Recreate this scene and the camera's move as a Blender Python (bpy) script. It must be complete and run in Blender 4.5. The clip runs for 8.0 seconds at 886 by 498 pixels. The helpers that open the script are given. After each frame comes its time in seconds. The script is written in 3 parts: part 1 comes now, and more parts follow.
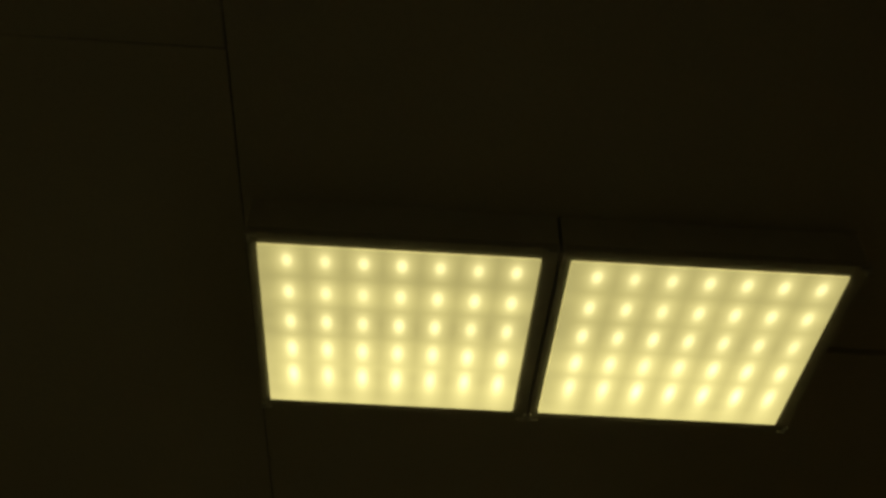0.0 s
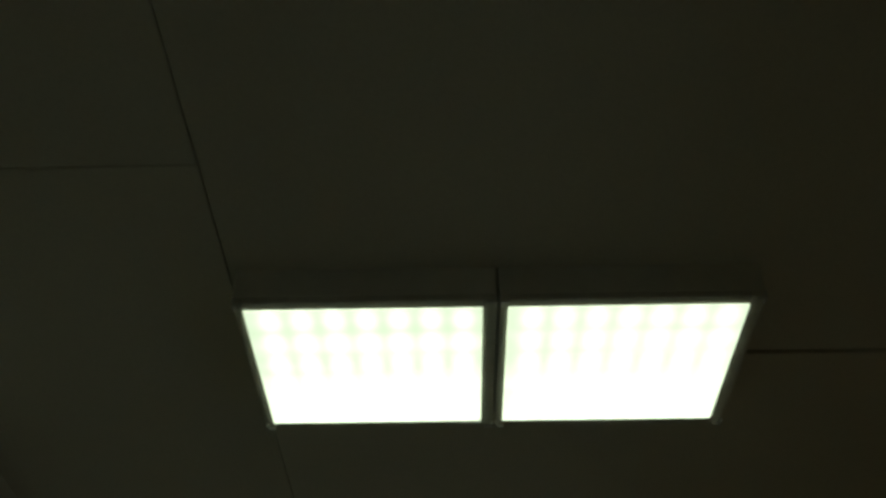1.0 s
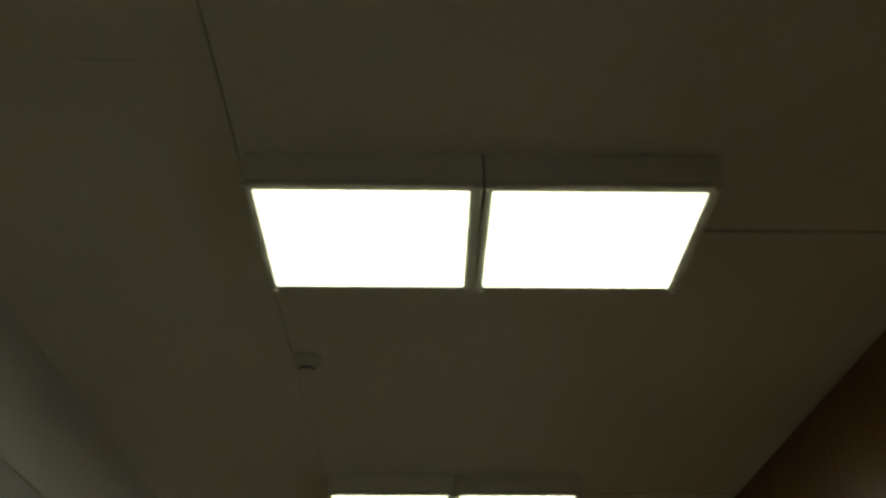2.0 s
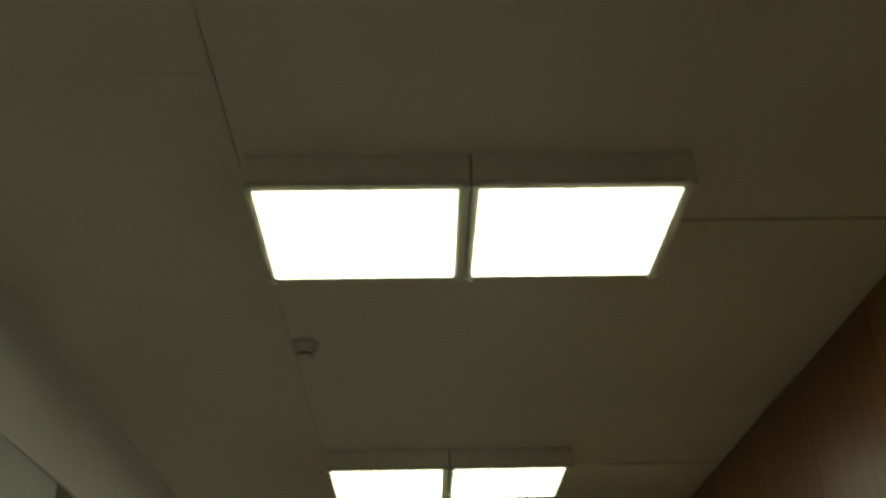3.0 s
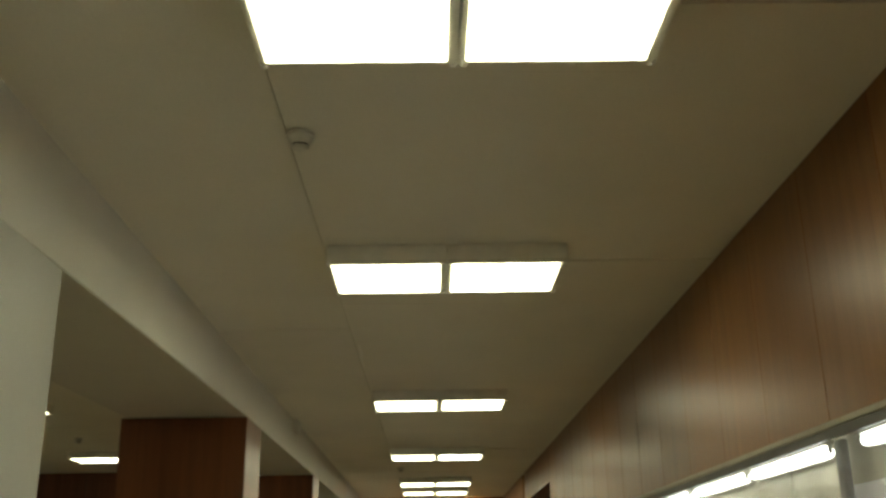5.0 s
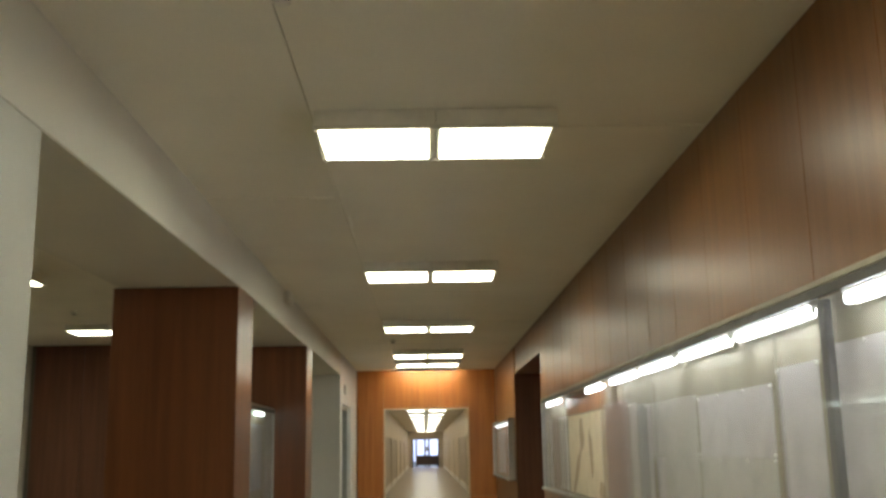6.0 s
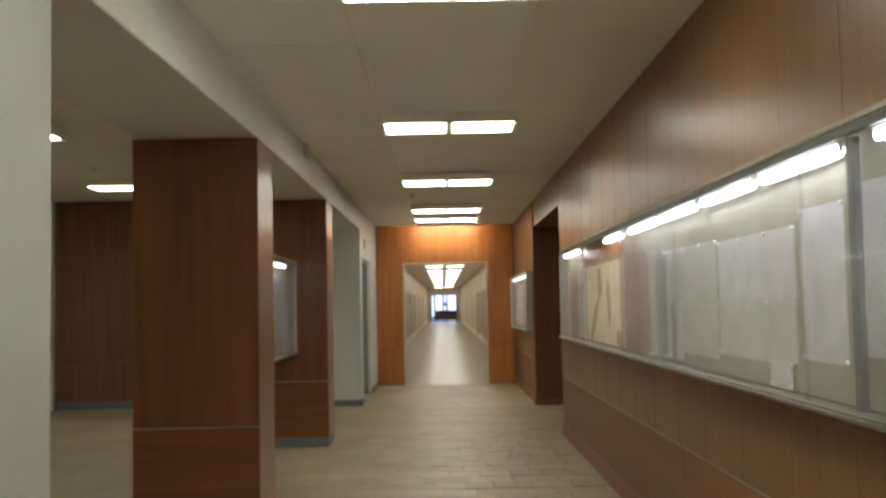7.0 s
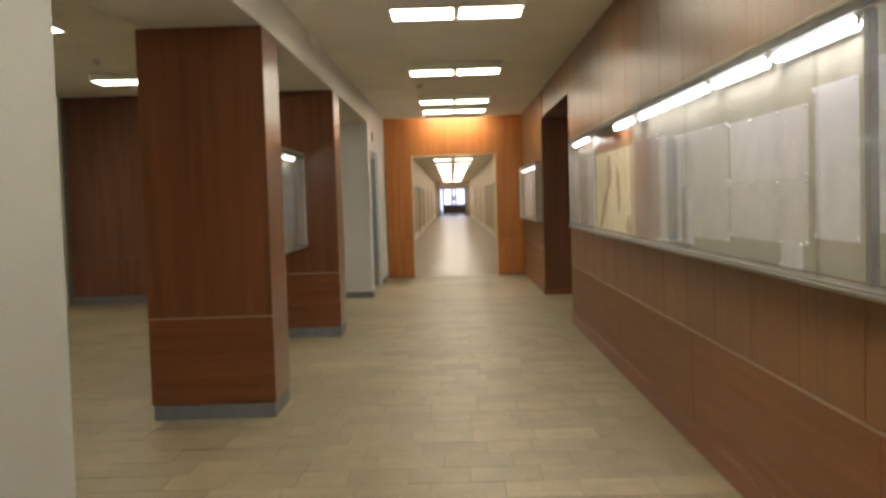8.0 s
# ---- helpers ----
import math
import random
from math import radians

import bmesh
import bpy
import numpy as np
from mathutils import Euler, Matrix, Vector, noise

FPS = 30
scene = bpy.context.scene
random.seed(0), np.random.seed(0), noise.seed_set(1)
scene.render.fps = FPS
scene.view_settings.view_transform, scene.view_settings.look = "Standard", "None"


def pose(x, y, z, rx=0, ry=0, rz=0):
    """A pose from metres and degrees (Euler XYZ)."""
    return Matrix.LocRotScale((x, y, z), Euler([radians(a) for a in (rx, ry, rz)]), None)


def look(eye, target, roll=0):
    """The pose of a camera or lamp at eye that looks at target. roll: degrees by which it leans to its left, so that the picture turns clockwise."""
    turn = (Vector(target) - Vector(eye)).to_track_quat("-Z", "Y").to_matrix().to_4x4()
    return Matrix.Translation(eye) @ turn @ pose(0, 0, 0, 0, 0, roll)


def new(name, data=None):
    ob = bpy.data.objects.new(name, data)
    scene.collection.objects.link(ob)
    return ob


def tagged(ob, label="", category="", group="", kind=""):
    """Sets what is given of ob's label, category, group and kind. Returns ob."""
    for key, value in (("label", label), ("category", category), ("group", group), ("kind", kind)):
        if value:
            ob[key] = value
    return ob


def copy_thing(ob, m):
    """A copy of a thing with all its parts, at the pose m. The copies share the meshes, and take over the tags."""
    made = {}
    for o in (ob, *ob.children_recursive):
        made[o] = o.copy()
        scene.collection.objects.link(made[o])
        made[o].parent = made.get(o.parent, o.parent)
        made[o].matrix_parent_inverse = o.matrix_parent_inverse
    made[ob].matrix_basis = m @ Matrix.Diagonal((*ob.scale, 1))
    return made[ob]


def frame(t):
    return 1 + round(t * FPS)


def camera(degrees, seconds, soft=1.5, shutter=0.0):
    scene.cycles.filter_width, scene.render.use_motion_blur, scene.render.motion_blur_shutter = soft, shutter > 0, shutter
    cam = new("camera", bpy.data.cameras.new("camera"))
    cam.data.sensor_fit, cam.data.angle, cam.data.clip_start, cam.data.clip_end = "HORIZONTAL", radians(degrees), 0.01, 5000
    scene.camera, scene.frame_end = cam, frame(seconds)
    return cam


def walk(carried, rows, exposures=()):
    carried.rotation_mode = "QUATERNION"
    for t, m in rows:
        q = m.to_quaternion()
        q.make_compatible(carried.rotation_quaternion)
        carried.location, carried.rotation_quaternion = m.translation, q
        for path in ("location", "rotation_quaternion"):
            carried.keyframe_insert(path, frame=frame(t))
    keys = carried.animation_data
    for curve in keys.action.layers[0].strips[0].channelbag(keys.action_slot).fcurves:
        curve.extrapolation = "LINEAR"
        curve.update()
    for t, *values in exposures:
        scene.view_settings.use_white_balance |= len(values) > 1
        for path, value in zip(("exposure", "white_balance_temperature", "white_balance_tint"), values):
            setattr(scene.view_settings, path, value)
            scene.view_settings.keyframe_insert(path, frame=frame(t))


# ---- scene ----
cam = camera(48.6, 8.0, soft=3.0)
PATH = [
    (0, (-0.32, 2.134, 1.92), (-0.246, 3.53, 3.35), 1.1),
    (0.5, (-0.25, 1.906, 1.908), (-0.121, 3.34, 3.297), -1.0),
    (1, (-0.127, 1.693, 1.902), (-0.149, 3.204, 3.213), -0.3),
    (1.5, (-0.148, 1.57, 1.857), (-0.13, 3.167, 3.061), -0.9),
    (1.7, (-0.157, 1.505, 1.861), (-0.143, 3.16, 2.983), -0.2),
    (2.8, (-0.19, 1.307, 1.838), (-0.105, 3.048, 2.82), -1.3),
    (3, (-0.172, 1.275, 1.844), (-0.12, 3.017, 2.826), -1.5),
    (3.5, (-0.151, 1.271, 1.819), (-0.136, 3.059, 2.714), -1.7),
    (4, (-0.136, 1.299, 1.798), (-0.108, 3.141, 2.578), -1.2),
    (4.5, (-0.127, 1.317, 1.79), (-0.102, 3.187, 2.501), -0.8),
    (4.7, (-0.13, 1.316, 1.787), (-0.1, 3.197, 2.468), -1.0),
    (5.8, (-0.12, 1.343, 1.727), (-0.079, 3.288, 2.191), -0.7),
    (6, (-0.103, 1.367, 1.72), (-0.061, 3.327, 2.118), -1.0),
    (6.5, (-0.116, 1.381, 1.688), (-0.094, 3.366, 1.937), -0.6),
    (7, (-0.12, 1.394, 1.66), (-0.118, 3.391, 1.773), -1.1),
    (7.5, (-0.117, 1.412, 1.633), (-0.128, 3.412, 1.624), -1.1),
    (8, (-0.126, 1.403, 1.614), (-0.147, 3.401, 1.513), -1.8),
]
EXPOSURES = [
    (0.0, -3.6, 20000, -18), (0.2, -3.5, 18000, -20), (0.4, -3.35, 7200, -28), (0.5, -3.1, 5500, -22), (0.6, -3.0, 5500, -24),
    (1.0, -2.32, 5950, -22), (1.5, -1.8, 6600, -13), (1.7, -1.55, 6600, -9),
    (2.8, -0.62, 6800, -10), (3.0, -0.57, 6900, -10), (3.5, -0.42, 7200, -18), (4.0, -0.14, 7700, -31), (4.5, 0.05, 7900, -34), (4.7, 0.15, 7700, -20),
    (5.8, 0.83, 6650, 2), (6.0, 0.89, 6500, 2), (6.5, 0.96, 6150, 5), (7.0, 1.02, 6200, 6), (7.5, 1.13, 6450, 9), (8.0, 1.26, 6700, 10),
]
walk(cam, [(t, look(e, g, r)) for t, e, g, r in PATH], EXPOSURES)

# ---- world ----
world = bpy.data.worlds.new("sky")
scene.world = world
world.use_nodes = True
wn = world.node_tree
sky = wn.nodes.new("ShaderNodeTexSky")
sky.sky_type, sky.sun_disc = "NISHITA", False
sky.sun_elevation, sky.sun_rotation = radians(35), radians(200)
wn.links.new(sky.outputs[0], wn.nodes["Background"].inputs[0])
wn.nodes["Background"].inputs[1].default_value = 0.17

sun = new("sun", bpy.data.lights.new("sun", "SUN"))
sun.data.energy, sun.data.angle, sun.data.color = 1.0, radians(10), (1, 0.95, 0.88)
sun.matrix_world = look((0, 0, 60), (6, -14, 46))

PANEL = 8.0   # glow of the ceiling diffusers
TUBE = 8.5   # glow of the fluorescent tubes


# ---- materials ----
class Mat:
    """A small builder of node materials."""

    def __init__(self, name, rough=0.5, metal=0.0, spec=0.5):
        self.m = bpy.data.materials.new(name)
        self.m.use_nodes = True
        self.t = self.m.node_tree
        self.b = self.t.nodes["Principled BSDF"]
        self.b.inputs["Roughness"].default_value = rough
        self.b.inputs["Metallic"].default_value = metal
        self.b.inputs["Specular IOR Level"].default_value = spec

    def node(self, kind, **values):
        n = self.t.nodes.new(kind)
        for k, v in values.items():
            n.inputs[k].default_value = v
        return n

    def link(self, a, b):
        self.t.links.new(a, b)

    def place(self, scale):
        """World position, stretched, and shifted from piece to piece."""
        g = self.node("ShaderNodeNewGeometry")
        o = self.node("ShaderNodeObjectInfo")
        mul = self.t.nodes.new("ShaderNodeVectorMath")
        mul.operation = "MULTIPLY"
        mul.inputs[1].default_value = scale
        self.link(g.outputs["Position"], mul.inputs[0])
        add = self.t.nodes.new("ShaderNodeVectorMath")
        add.operation = "ADD"
        sc = self.t.nodes.new("ShaderNodeMath")
        sc.operation = "MULTIPLY"
        sc.inputs[1].default_value = 37.0
        self.link(o.outputs["Random"], sc.inputs[0])
        self.link(mul.outputs[0], add.inputs[0])
        self.link(sc.outputs[0], add.inputs[1])
        return add.outputs[0]

    def noise(self, scale, size=1.0, detail=4.0, rough=0.55):
        n = self.node("ShaderNodeTexNoise", Scale=size, Detail=detail, Roughness=rough)
        self.link(self.place(scale), n.inputs["Vector"])
        return n.outputs["Fac"]

    def ramp(self, fac, stops):
        r = self.t.nodes.new("ShaderNodeValToRGB")
        el = r.color_ramp.elements
        while len(el) < len(stops):
            el.new(0.5)
        for e, (p, c) in zip(el, stops):
            e.position, e.color = p, (*c, 1)
        self.link(fac, r.inputs[0])
        return r.outputs[0]

    def mix(self, fac, a, b, how="MIX"):
        n = self.t.nodes.new("ShaderNodeMix")
        n.data_type, n.blend_type = "RGBA", how
        for val, sock in ((fac, n.inputs[0]), (a, n.inputs[6]), (b, n.inputs[7])):
            if isinstance(val, bpy.types.NodeSocket):
                self.link(val, sock)
            elif isinstance(val, tuple):
                sock.default_value = (*val, 1)
            else:
                sock.default_value = val
        return n.outputs[2]

    def span(self, fac, lo, hi):
        n = self.node("ShaderNodeMapRange")
        n.inputs["To Min"].default_value, n.inputs["To Max"].default_value = lo, hi
        self.link(fac, n.inputs["Value"])
        return n.outputs[0]

    def color(self, c):
        if isinstance(c, tuple):
            self.b.inputs["Base Color"].default_value = (*c, 1)
        else:
            self.link(c, self.b.inputs["Base Color"])
        return self

    def rough(self, fac, lo, hi):
        self.link(self.span(fac, lo, hi), self.b.inputs["Roughness"])
        return self

    def bump(self, fac, strength, distance=0.002):
        n = self.node("ShaderNodeBump", Strength=strength, Distance=distance)
        self.link(fac, n.inputs["Height"])
        self.link(n.outputs[0], self.b.inputs["Normal"])
        return self


def vary(c, k):
    return tuple(min(1.0, v * k) for v in c)


def paint(name, c, rough=0.6, amount=0.12, bump=0.15):
    """Rolled wall paint, with faint stains and a fine orange-peel grain."""
    m = Mat(name, rough, 0, 0.35)
    big, fine = m.noise((0.7, 0.7, 0.7), 1.0, 5), m.noise((90, 90, 90), 1.0, 2)
    col = m.ramp(big, [(0.25, vary(c, 1 - amount)), (0.75, vary(c, 1 + amount * 0.4))])
    m.color(m.mix(0.06, col, m.ramp(fine, [(0.3, (0.2, 0.19, 0.17)), (0.7, (1, 1, 1))]), "MULTIPLY"))
    m.bump(fine, bump, 0.001)
    return m.m


def veneer(name, dark, light, along="z", rough=(0.27, 0.42), coat=0.0, spec=0.4):
    """Lacquered wood veneer with long grain along one axis."""
    m = Mat(name, 0.35, 0, spec)
    s = {"z": ((15, 15, 0.6), (150, 150, 2.5), (3.0, 3.0, 0.5)), "h": ((0.6, 0.6, 15), (2.5, 2.5, 150), (0.5, 0.5, 3.0))}[along]
    broad, fine, blotch = m.noise(s[0], 1.0, 5, 0.6), m.noise(s[1], 1.0, 3, 0.6), m.noise(s[2], 1.0, 3)
    col = m.ramp(broad, [(0.28, dark), (0.5, tuple((a + b) / 2 for a, b in zip(dark, light))), (0.74, light)])
    col = m.mix(0.3, col, m.ramp(fine, [(0.3, (0.55, 0.5, 0.46)), (0.62, (1, 1, 1))]), "MULTIPLY")
    col = m.mix(0.5, col, m.ramp(blotch, [(0.3, (0.62, 0.6, 0.58)), (0.7, (1.0, 1.0, 1.0))]), "MULTIPLY")
    o = m.node("ShaderNodeObjectInfo")
    m.color(m.mix(0.5, col, m.ramp(o.outputs["Random"], [(0.0, (0.72, 0.7, 0.68)), (1.0, (1, 1, 1))]), "MULTIPLY"))
    m.rough(blotch, *rough).bump(fine, 0.08, 0.0006)
    m.b.inputs["Coat Weight"].default_value, m.b.inputs["Coat Roughness"].default_value = coat, 0.38
    return m.m


def plain(name, c, rough=0.5, metal=0.0, amount=0.15, scale=14.0):
    m = Mat(name, rough, metal)
    n = m.noise((scale, scale, scale), 1.0, 4)
    m.color(m.ramp(n, [(0.3, vary(c, 1 - amount)), (0.7, vary(c, 1 + amount * 0.5))]))
    m.rough(n, max(0.05, rough - 0.08), min(1, rough + 0.1))
    return m.m


def stone(name, island, tone=1.0):
    """Worn beige limestone slabs; each slab has its own tone."""
    m = Mat(name, 0.4, 0, 0.38)
    cloud, grain, stain = m.noise((5, 5, 5), 1.0, 6, 0.6), m.noise((70, 70, 70), 1.0, 3), m.noise((0.8, 0.8, 0.8), 1.0, 4)
    if island:
        own = m.node("ShaderNodeNewGeometry").outputs["Random Per Island"]
    else:
        own = m.node("ShaderNodeObjectInfo").outputs["Random"]
    tones = [(0.0, (0.425, 0.37, 0.278)), (0.35, (0.435, 0.385, 0.29)), (0.6, (0.443, 0.38, 0.288)), (0.88, (0.45, 0.397, 0.302)), (1.0, (0.48, 0.41, 0.31))]
    col = m.ramp(own, [(p, tuple(a * b * tone for a, b in zip(c, (1.03, 0.985, 0.86)))) for p, c in tones])
    col = m.mix(0.6, col, m.ramp(cloud, [(0.32, (0.62, 0.61, 0.58)), (0.66, (1, 1, 1))]), "MULTIPLY")
    col = m.mix(0.4, col, m.ramp(grain, [(0.35, (0.6, 0.58, 0.55)), (0.65, (1, 1, 1))]), "MULTIPLY")
    col = m.mix(0.5, col, m.ramp(stain, [(0.35, (0.56, 0.54, 0.5)), (0.65, (1, 1, 1))]), "MULTIPLY")
    m.color(col).rough(cloud, 0.3, 0.58).bump(cloud, 0.12, 0.004)
    return m.m


def glow(name, c, strength):
    m = Mat(name, 0.5)
    m.color((0.8, 0.8, 0.8))
    m.b.inputs["Emission Color"].default_value = (*c, 1)
    m.b.inputs["Emission Strength"].default_value = strength
    return m.m


def diffuser_glow(name, strength):
    """An opal diffuser with the grid of lamps behind it showing through: 7 across, 5 deep."""
    m = Mat(name, 0.45)
    m.color((0.8, 0.8, 0.78))
    uv = m.node("ShaderNodeTexCoord").outputs["Object"]
    sep = m.t.nodes.new("ShaderNodeSeparateXYZ")
    m.link(uv, sep.inputs[0])

    def math(op, a, b=None):
        n = m.t.nodes.new("ShaderNodeMath")
        n.operation = op
        for v, s in ((a, n.inputs[0]), (b, n.inputs[1])):
            if isinstance(v, bpy.types.NodeSocket):
                m.link(v, s)
            elif v is not None:
                s.default_value = v
        return n.outputs[0]

    def cell(v, pitch, n):
        """The way to the nearest of 2n + 1 lamps in a row."""
        k = math("MINIMUM", math("MAXIMUM", math("ROUND", math("DIVIDE", v, pitch)), -n), n)
        return math("SUBTRACT", v, math("MULTIPLY", k, pitch))

    dx, dy = cell(sep.outputs[0], LED_X, 3), cell(math("ADD", sep.outputs[1], 0.03), LED_Y, 2)
    # dots drawn out towards the far edge: glare put into the pattern
    stretch = math("MAXIMUM", 0.09, math("SUBTRACT", 0.24, math("MULTIPLY", sep.outputs[1], 0.6)))
    r2 = math("ADD", math("MULTIPLY", dx, dx), math("MULTIPLY", math("MULTIPLY", dy, dy), stretch))
    dot = math("POWER", 2.718, math("MULTIPLY", r2, -1.0 / 0.0095 ** 2))
    halo = math("POWER", 2.718, math("MULTIPLY", r2, -1.0 / 0.024 ** 2))
    n, each = m.noise((1.2, 8.0, 1.0), 1.0, 2), m.noise((9.0, 9.0, 1.0), 1.0, 1)
    spot = math("ADD", math("MULTIPLY", dot, math("ADD", 0.3, math("MULTIPLY", each, 1.4))), math("MULTIPLY", halo, 0.55))
    total = math("ADD", math("ADD", 0.46, math("MULTIPLY", n, 0.6)), spot)
    # far half glows stronger, imitating the diffuser seen at a slant
    slope = math("ADD", 1.0, math("MULTIPLY", sep.outputs[1], 0.8))
    m.link(math("MULTIPLY", math("MULTIPLY", total, slope), strength), m.b.inputs["Emission Strength"])
    m.link(m.ramp(spot, [(0.1, (1.0, 0.955, 0.73)), (1.0, (1.0, 0.965, 0.86))]), m.b.inputs["Emission Color"])
    return m.m


def pane_glass(name):
    """Thin window glass: clear, with a mirror gloss that grows at grazing angles and a film of dust."""
    m = bpy.data.materials.new(name)
    m.use_nodes = True
    t = m.node_tree
    t.nodes.remove(t.nodes["Principled BSDF"])
    tr, gl, fr, mx = (t.nodes.new("ShaderNode" + k) for k in ("BsdfTransparent", "BsdfGlossy", "LayerWeight", "MixShader"))
    tr.inputs[0].default_value = (0.96, 0.965, 0.97, 1)
    gl.inputs["Roughness"].default_value = 0.06
    pw, sc = t.nodes.new("ShaderNodeMath"), t.nodes.new("ShaderNodeMath")
    pw.operation, sc.operation = "POWER", "MULTIPLY_ADD"
    pw.inputs[1].default_value, sc.inputs[1].default_value, sc.inputs[2].default_value = 5.0, 0.45, 0.025
    t.links.new(fr.outputs["Facing"], pw.inputs[0])
    t.links.new(pw.outputs[0], sc.inputs[0])
    t.links.new(sc.outputs[0], mx.inputs[0])
    t.links.new(tr.outputs[0], mx.inputs[1])
    t.links.new(gl.outputs[0], mx.inputs[2])
    du, film = t.nodes.new("ShaderNodeBsdfDiffuse"), t.nodes.new("ShaderNodeMixShader")
    du.inputs[0].default_value = (0.8, 0.79, 0.77, 1)
    streak, soil = t.nodes.new("ShaderNodeTexNoise"), t.nodes.new("ShaderNodeMapRange")
    streak.inputs["Scale"].default_value, streak.inputs["Detail"].default_value = 2.2, 4.0
    soil.inputs["To Min"].default_value, soil.inputs["To Max"].default_value = 0.02, 0.11
    t.links.new(streak.outputs["Fac"], soil.inputs["Value"])
    t.links.new(soil.outputs[0], film.inputs[0])
    t.links.new(mx.outputs[0], film.inputs[1])
    t.links.new(du.outputs[0], film.inputs[2])
    t.links.new(film.outputs[0], t.nodes["Material Output"].inputs[0])
    return m


def paper(name, c, mark, amount=0.22):
    """A drawn sheet: cloudy tone with faint marks too small to read."""
    m = Mat(name, 0.7, 0, 0.3)
    n, f = m.noise((6, 6, 6), 1.0, 5, 0.65), m.noise((40, 22, 60), 1.0, 3)
    col = m.ramp(n, [(0.3, mark), (0.5, c), (0.8, vary(c, 1.08))])
    m.color(m.mix(amount, col, m.ramp(f, [(0.36, (0.62, 0.62, 0.66)), (0.55, (1, 1, 1))]), "MULTIPLY"))
    return m.m


LED_X, LED_Y = 0.073, 0.086
CEIL_PAINT = paint("ceiling_paint", (0.85, 0.82, 0.73), 0.6, 0.1)
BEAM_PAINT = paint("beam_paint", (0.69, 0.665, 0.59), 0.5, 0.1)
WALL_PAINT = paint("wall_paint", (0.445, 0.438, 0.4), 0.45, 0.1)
GREY_PAINT = paint("grey_wall_paint", (0.66, 0.67, 0.68), 0.45, 0.1)
CREAM_PAINT = paint("cream_paint", (0.68, 0.565, 0.41), 0.5, 0.1)
WOOD = veneer("red_veneer", (0.155, 0.052, 0.02), (0.255, 0.091, 0.035), rough=(0.24, 0.36), coat=0.4)
WOOD_H = veneer("red_veneer_across", (0.15, 0.047, 0.017), (0.255, 0.087, 0.031), "h", rough=(0.24, 0.36), coat=0.4)
WOOD_WALL = veneer("brown_veneer", (0.212, 0.094, 0.033), (0.3, 0.142, 0.054), rough=(0.29, 0.39), spec=0.33)
# grain runs across; also tinted redder, standing in for the weaker sheen down here
WOOD_WALL_H = veneer("brown_veneer_across", (0.21, 0.079, 0.026), (0.32, 0.13, 0.045), "h", rough=(0.4, 0.5))
WOOD_DARK = veneer("dark_veneer", (0.17, 0.072, 0.046), (0.27, 0.12, 0.074))
WOOD_ORANGE = veneer("orange_veneer", (0.4, 0.134, 0.031), (0.57, 0.222, 0.056), rough=(0.36, 0.46), coat=0.0)
BASE_RED = plain("red_brown_base", (0.25, 0.085, 0.04), 0.4)
PLINTH = plain("grey_plinth", (0.17, 0.18, 0.2), 0.45)
STONE = stone("limestone", False)
STONE_FAR = stone("limestone_far", True)
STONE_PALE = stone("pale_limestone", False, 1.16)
GROUT = plain("grout", (0.16, 0.14, 0.11), 0.8)
JOINT = plain("stone_joint", (0.25, 0.215, 0.158), 0.8)
LINO = plain("polished_floor", (0.37, 0.3, 0.215), 0.28, 0, 0.08, 30)
STEEL = plain("grey_metal", (0.24, 0.235, 0.23), 0.4, 0.6)
ALU = plain("aluminium", (0.23, 0.205, 0.17), 0.45, 0.5)
TRIM = plain("pale_metal_strip", (0.36, 0.28, 0.2), 0.4, 0.3)
WHITE = plain("white_enamel", (0.88, 0.86, 0.79), 0.4, 0, 0.06)
PLASTIC = plain("white_plastic", (0.72, 0.70, 0.64), 0.4, 0, 0.06)
BLACK = plain("dark_plastic", (0.03, 0.03, 0.03), 0.5)
DOOR_GREY = plain("grey_door_paint", (0.23, 0.24, 0.25), 0.4)
BOARD = plain("beige_pinboard", (0.46, 0.418, 0.33), 0.8, 0, 0.18, 5)
BOARD_WOOD = veneer("pinboard_veneer", (0.34, 0.14, 0.05), (0.5, 0.23, 0.09))
PAPER_LILAC = paper("lilac_paper", (0.78, 0.745, 0.79), (0.65, 0.63, 0.69))
PAPER_GREY = paper("grey_paper", (0.72, 0.69, 0.68), (0.60, 0.58, 0.59))
PAPER_BLUE = paper("blue_grey_paper", (0.46, 0.47, 0.5), (0.36, 0.37, 0.4))
PAPER_ROSE = paper("rose_paper", (0.50, 0.40, 0.38), (0.40, 0.32, 0.31))
PAPER_CREAM = paper("cream_paper_sheet", (0.75, 0.65, 0.5), (0.68, 0.57, 0.42), 0.1)
INK_BROWN = plain("brown_ink", (0.5, 0.375, 0.25), 0.7)
GLASS = pane_glass("glass")
DIFFUSER = diffuser_glow("lit_diffuser", PANEL)
FAR_DIFFUSER = glow("lit_far_diffuser", (1.0, 0.93, 0.78), PANEL * 0.5)
WASH_GLOW = glow("lit_wash_tube", (1.0, 0.9, 0.68), 50.0)
DIM_TUBE = glow("lit_dim_tube", (0.88, 1.0, 0.93), TUBE * 0.6)
FAINT_TUBE = glow("lit_faint_tube", (0.96, 0.98, 1.05), TUBE * 0.4)
TUBE_GLOW = glow("lit_tube", (0.96, 0.98, 1.05), TUBE)


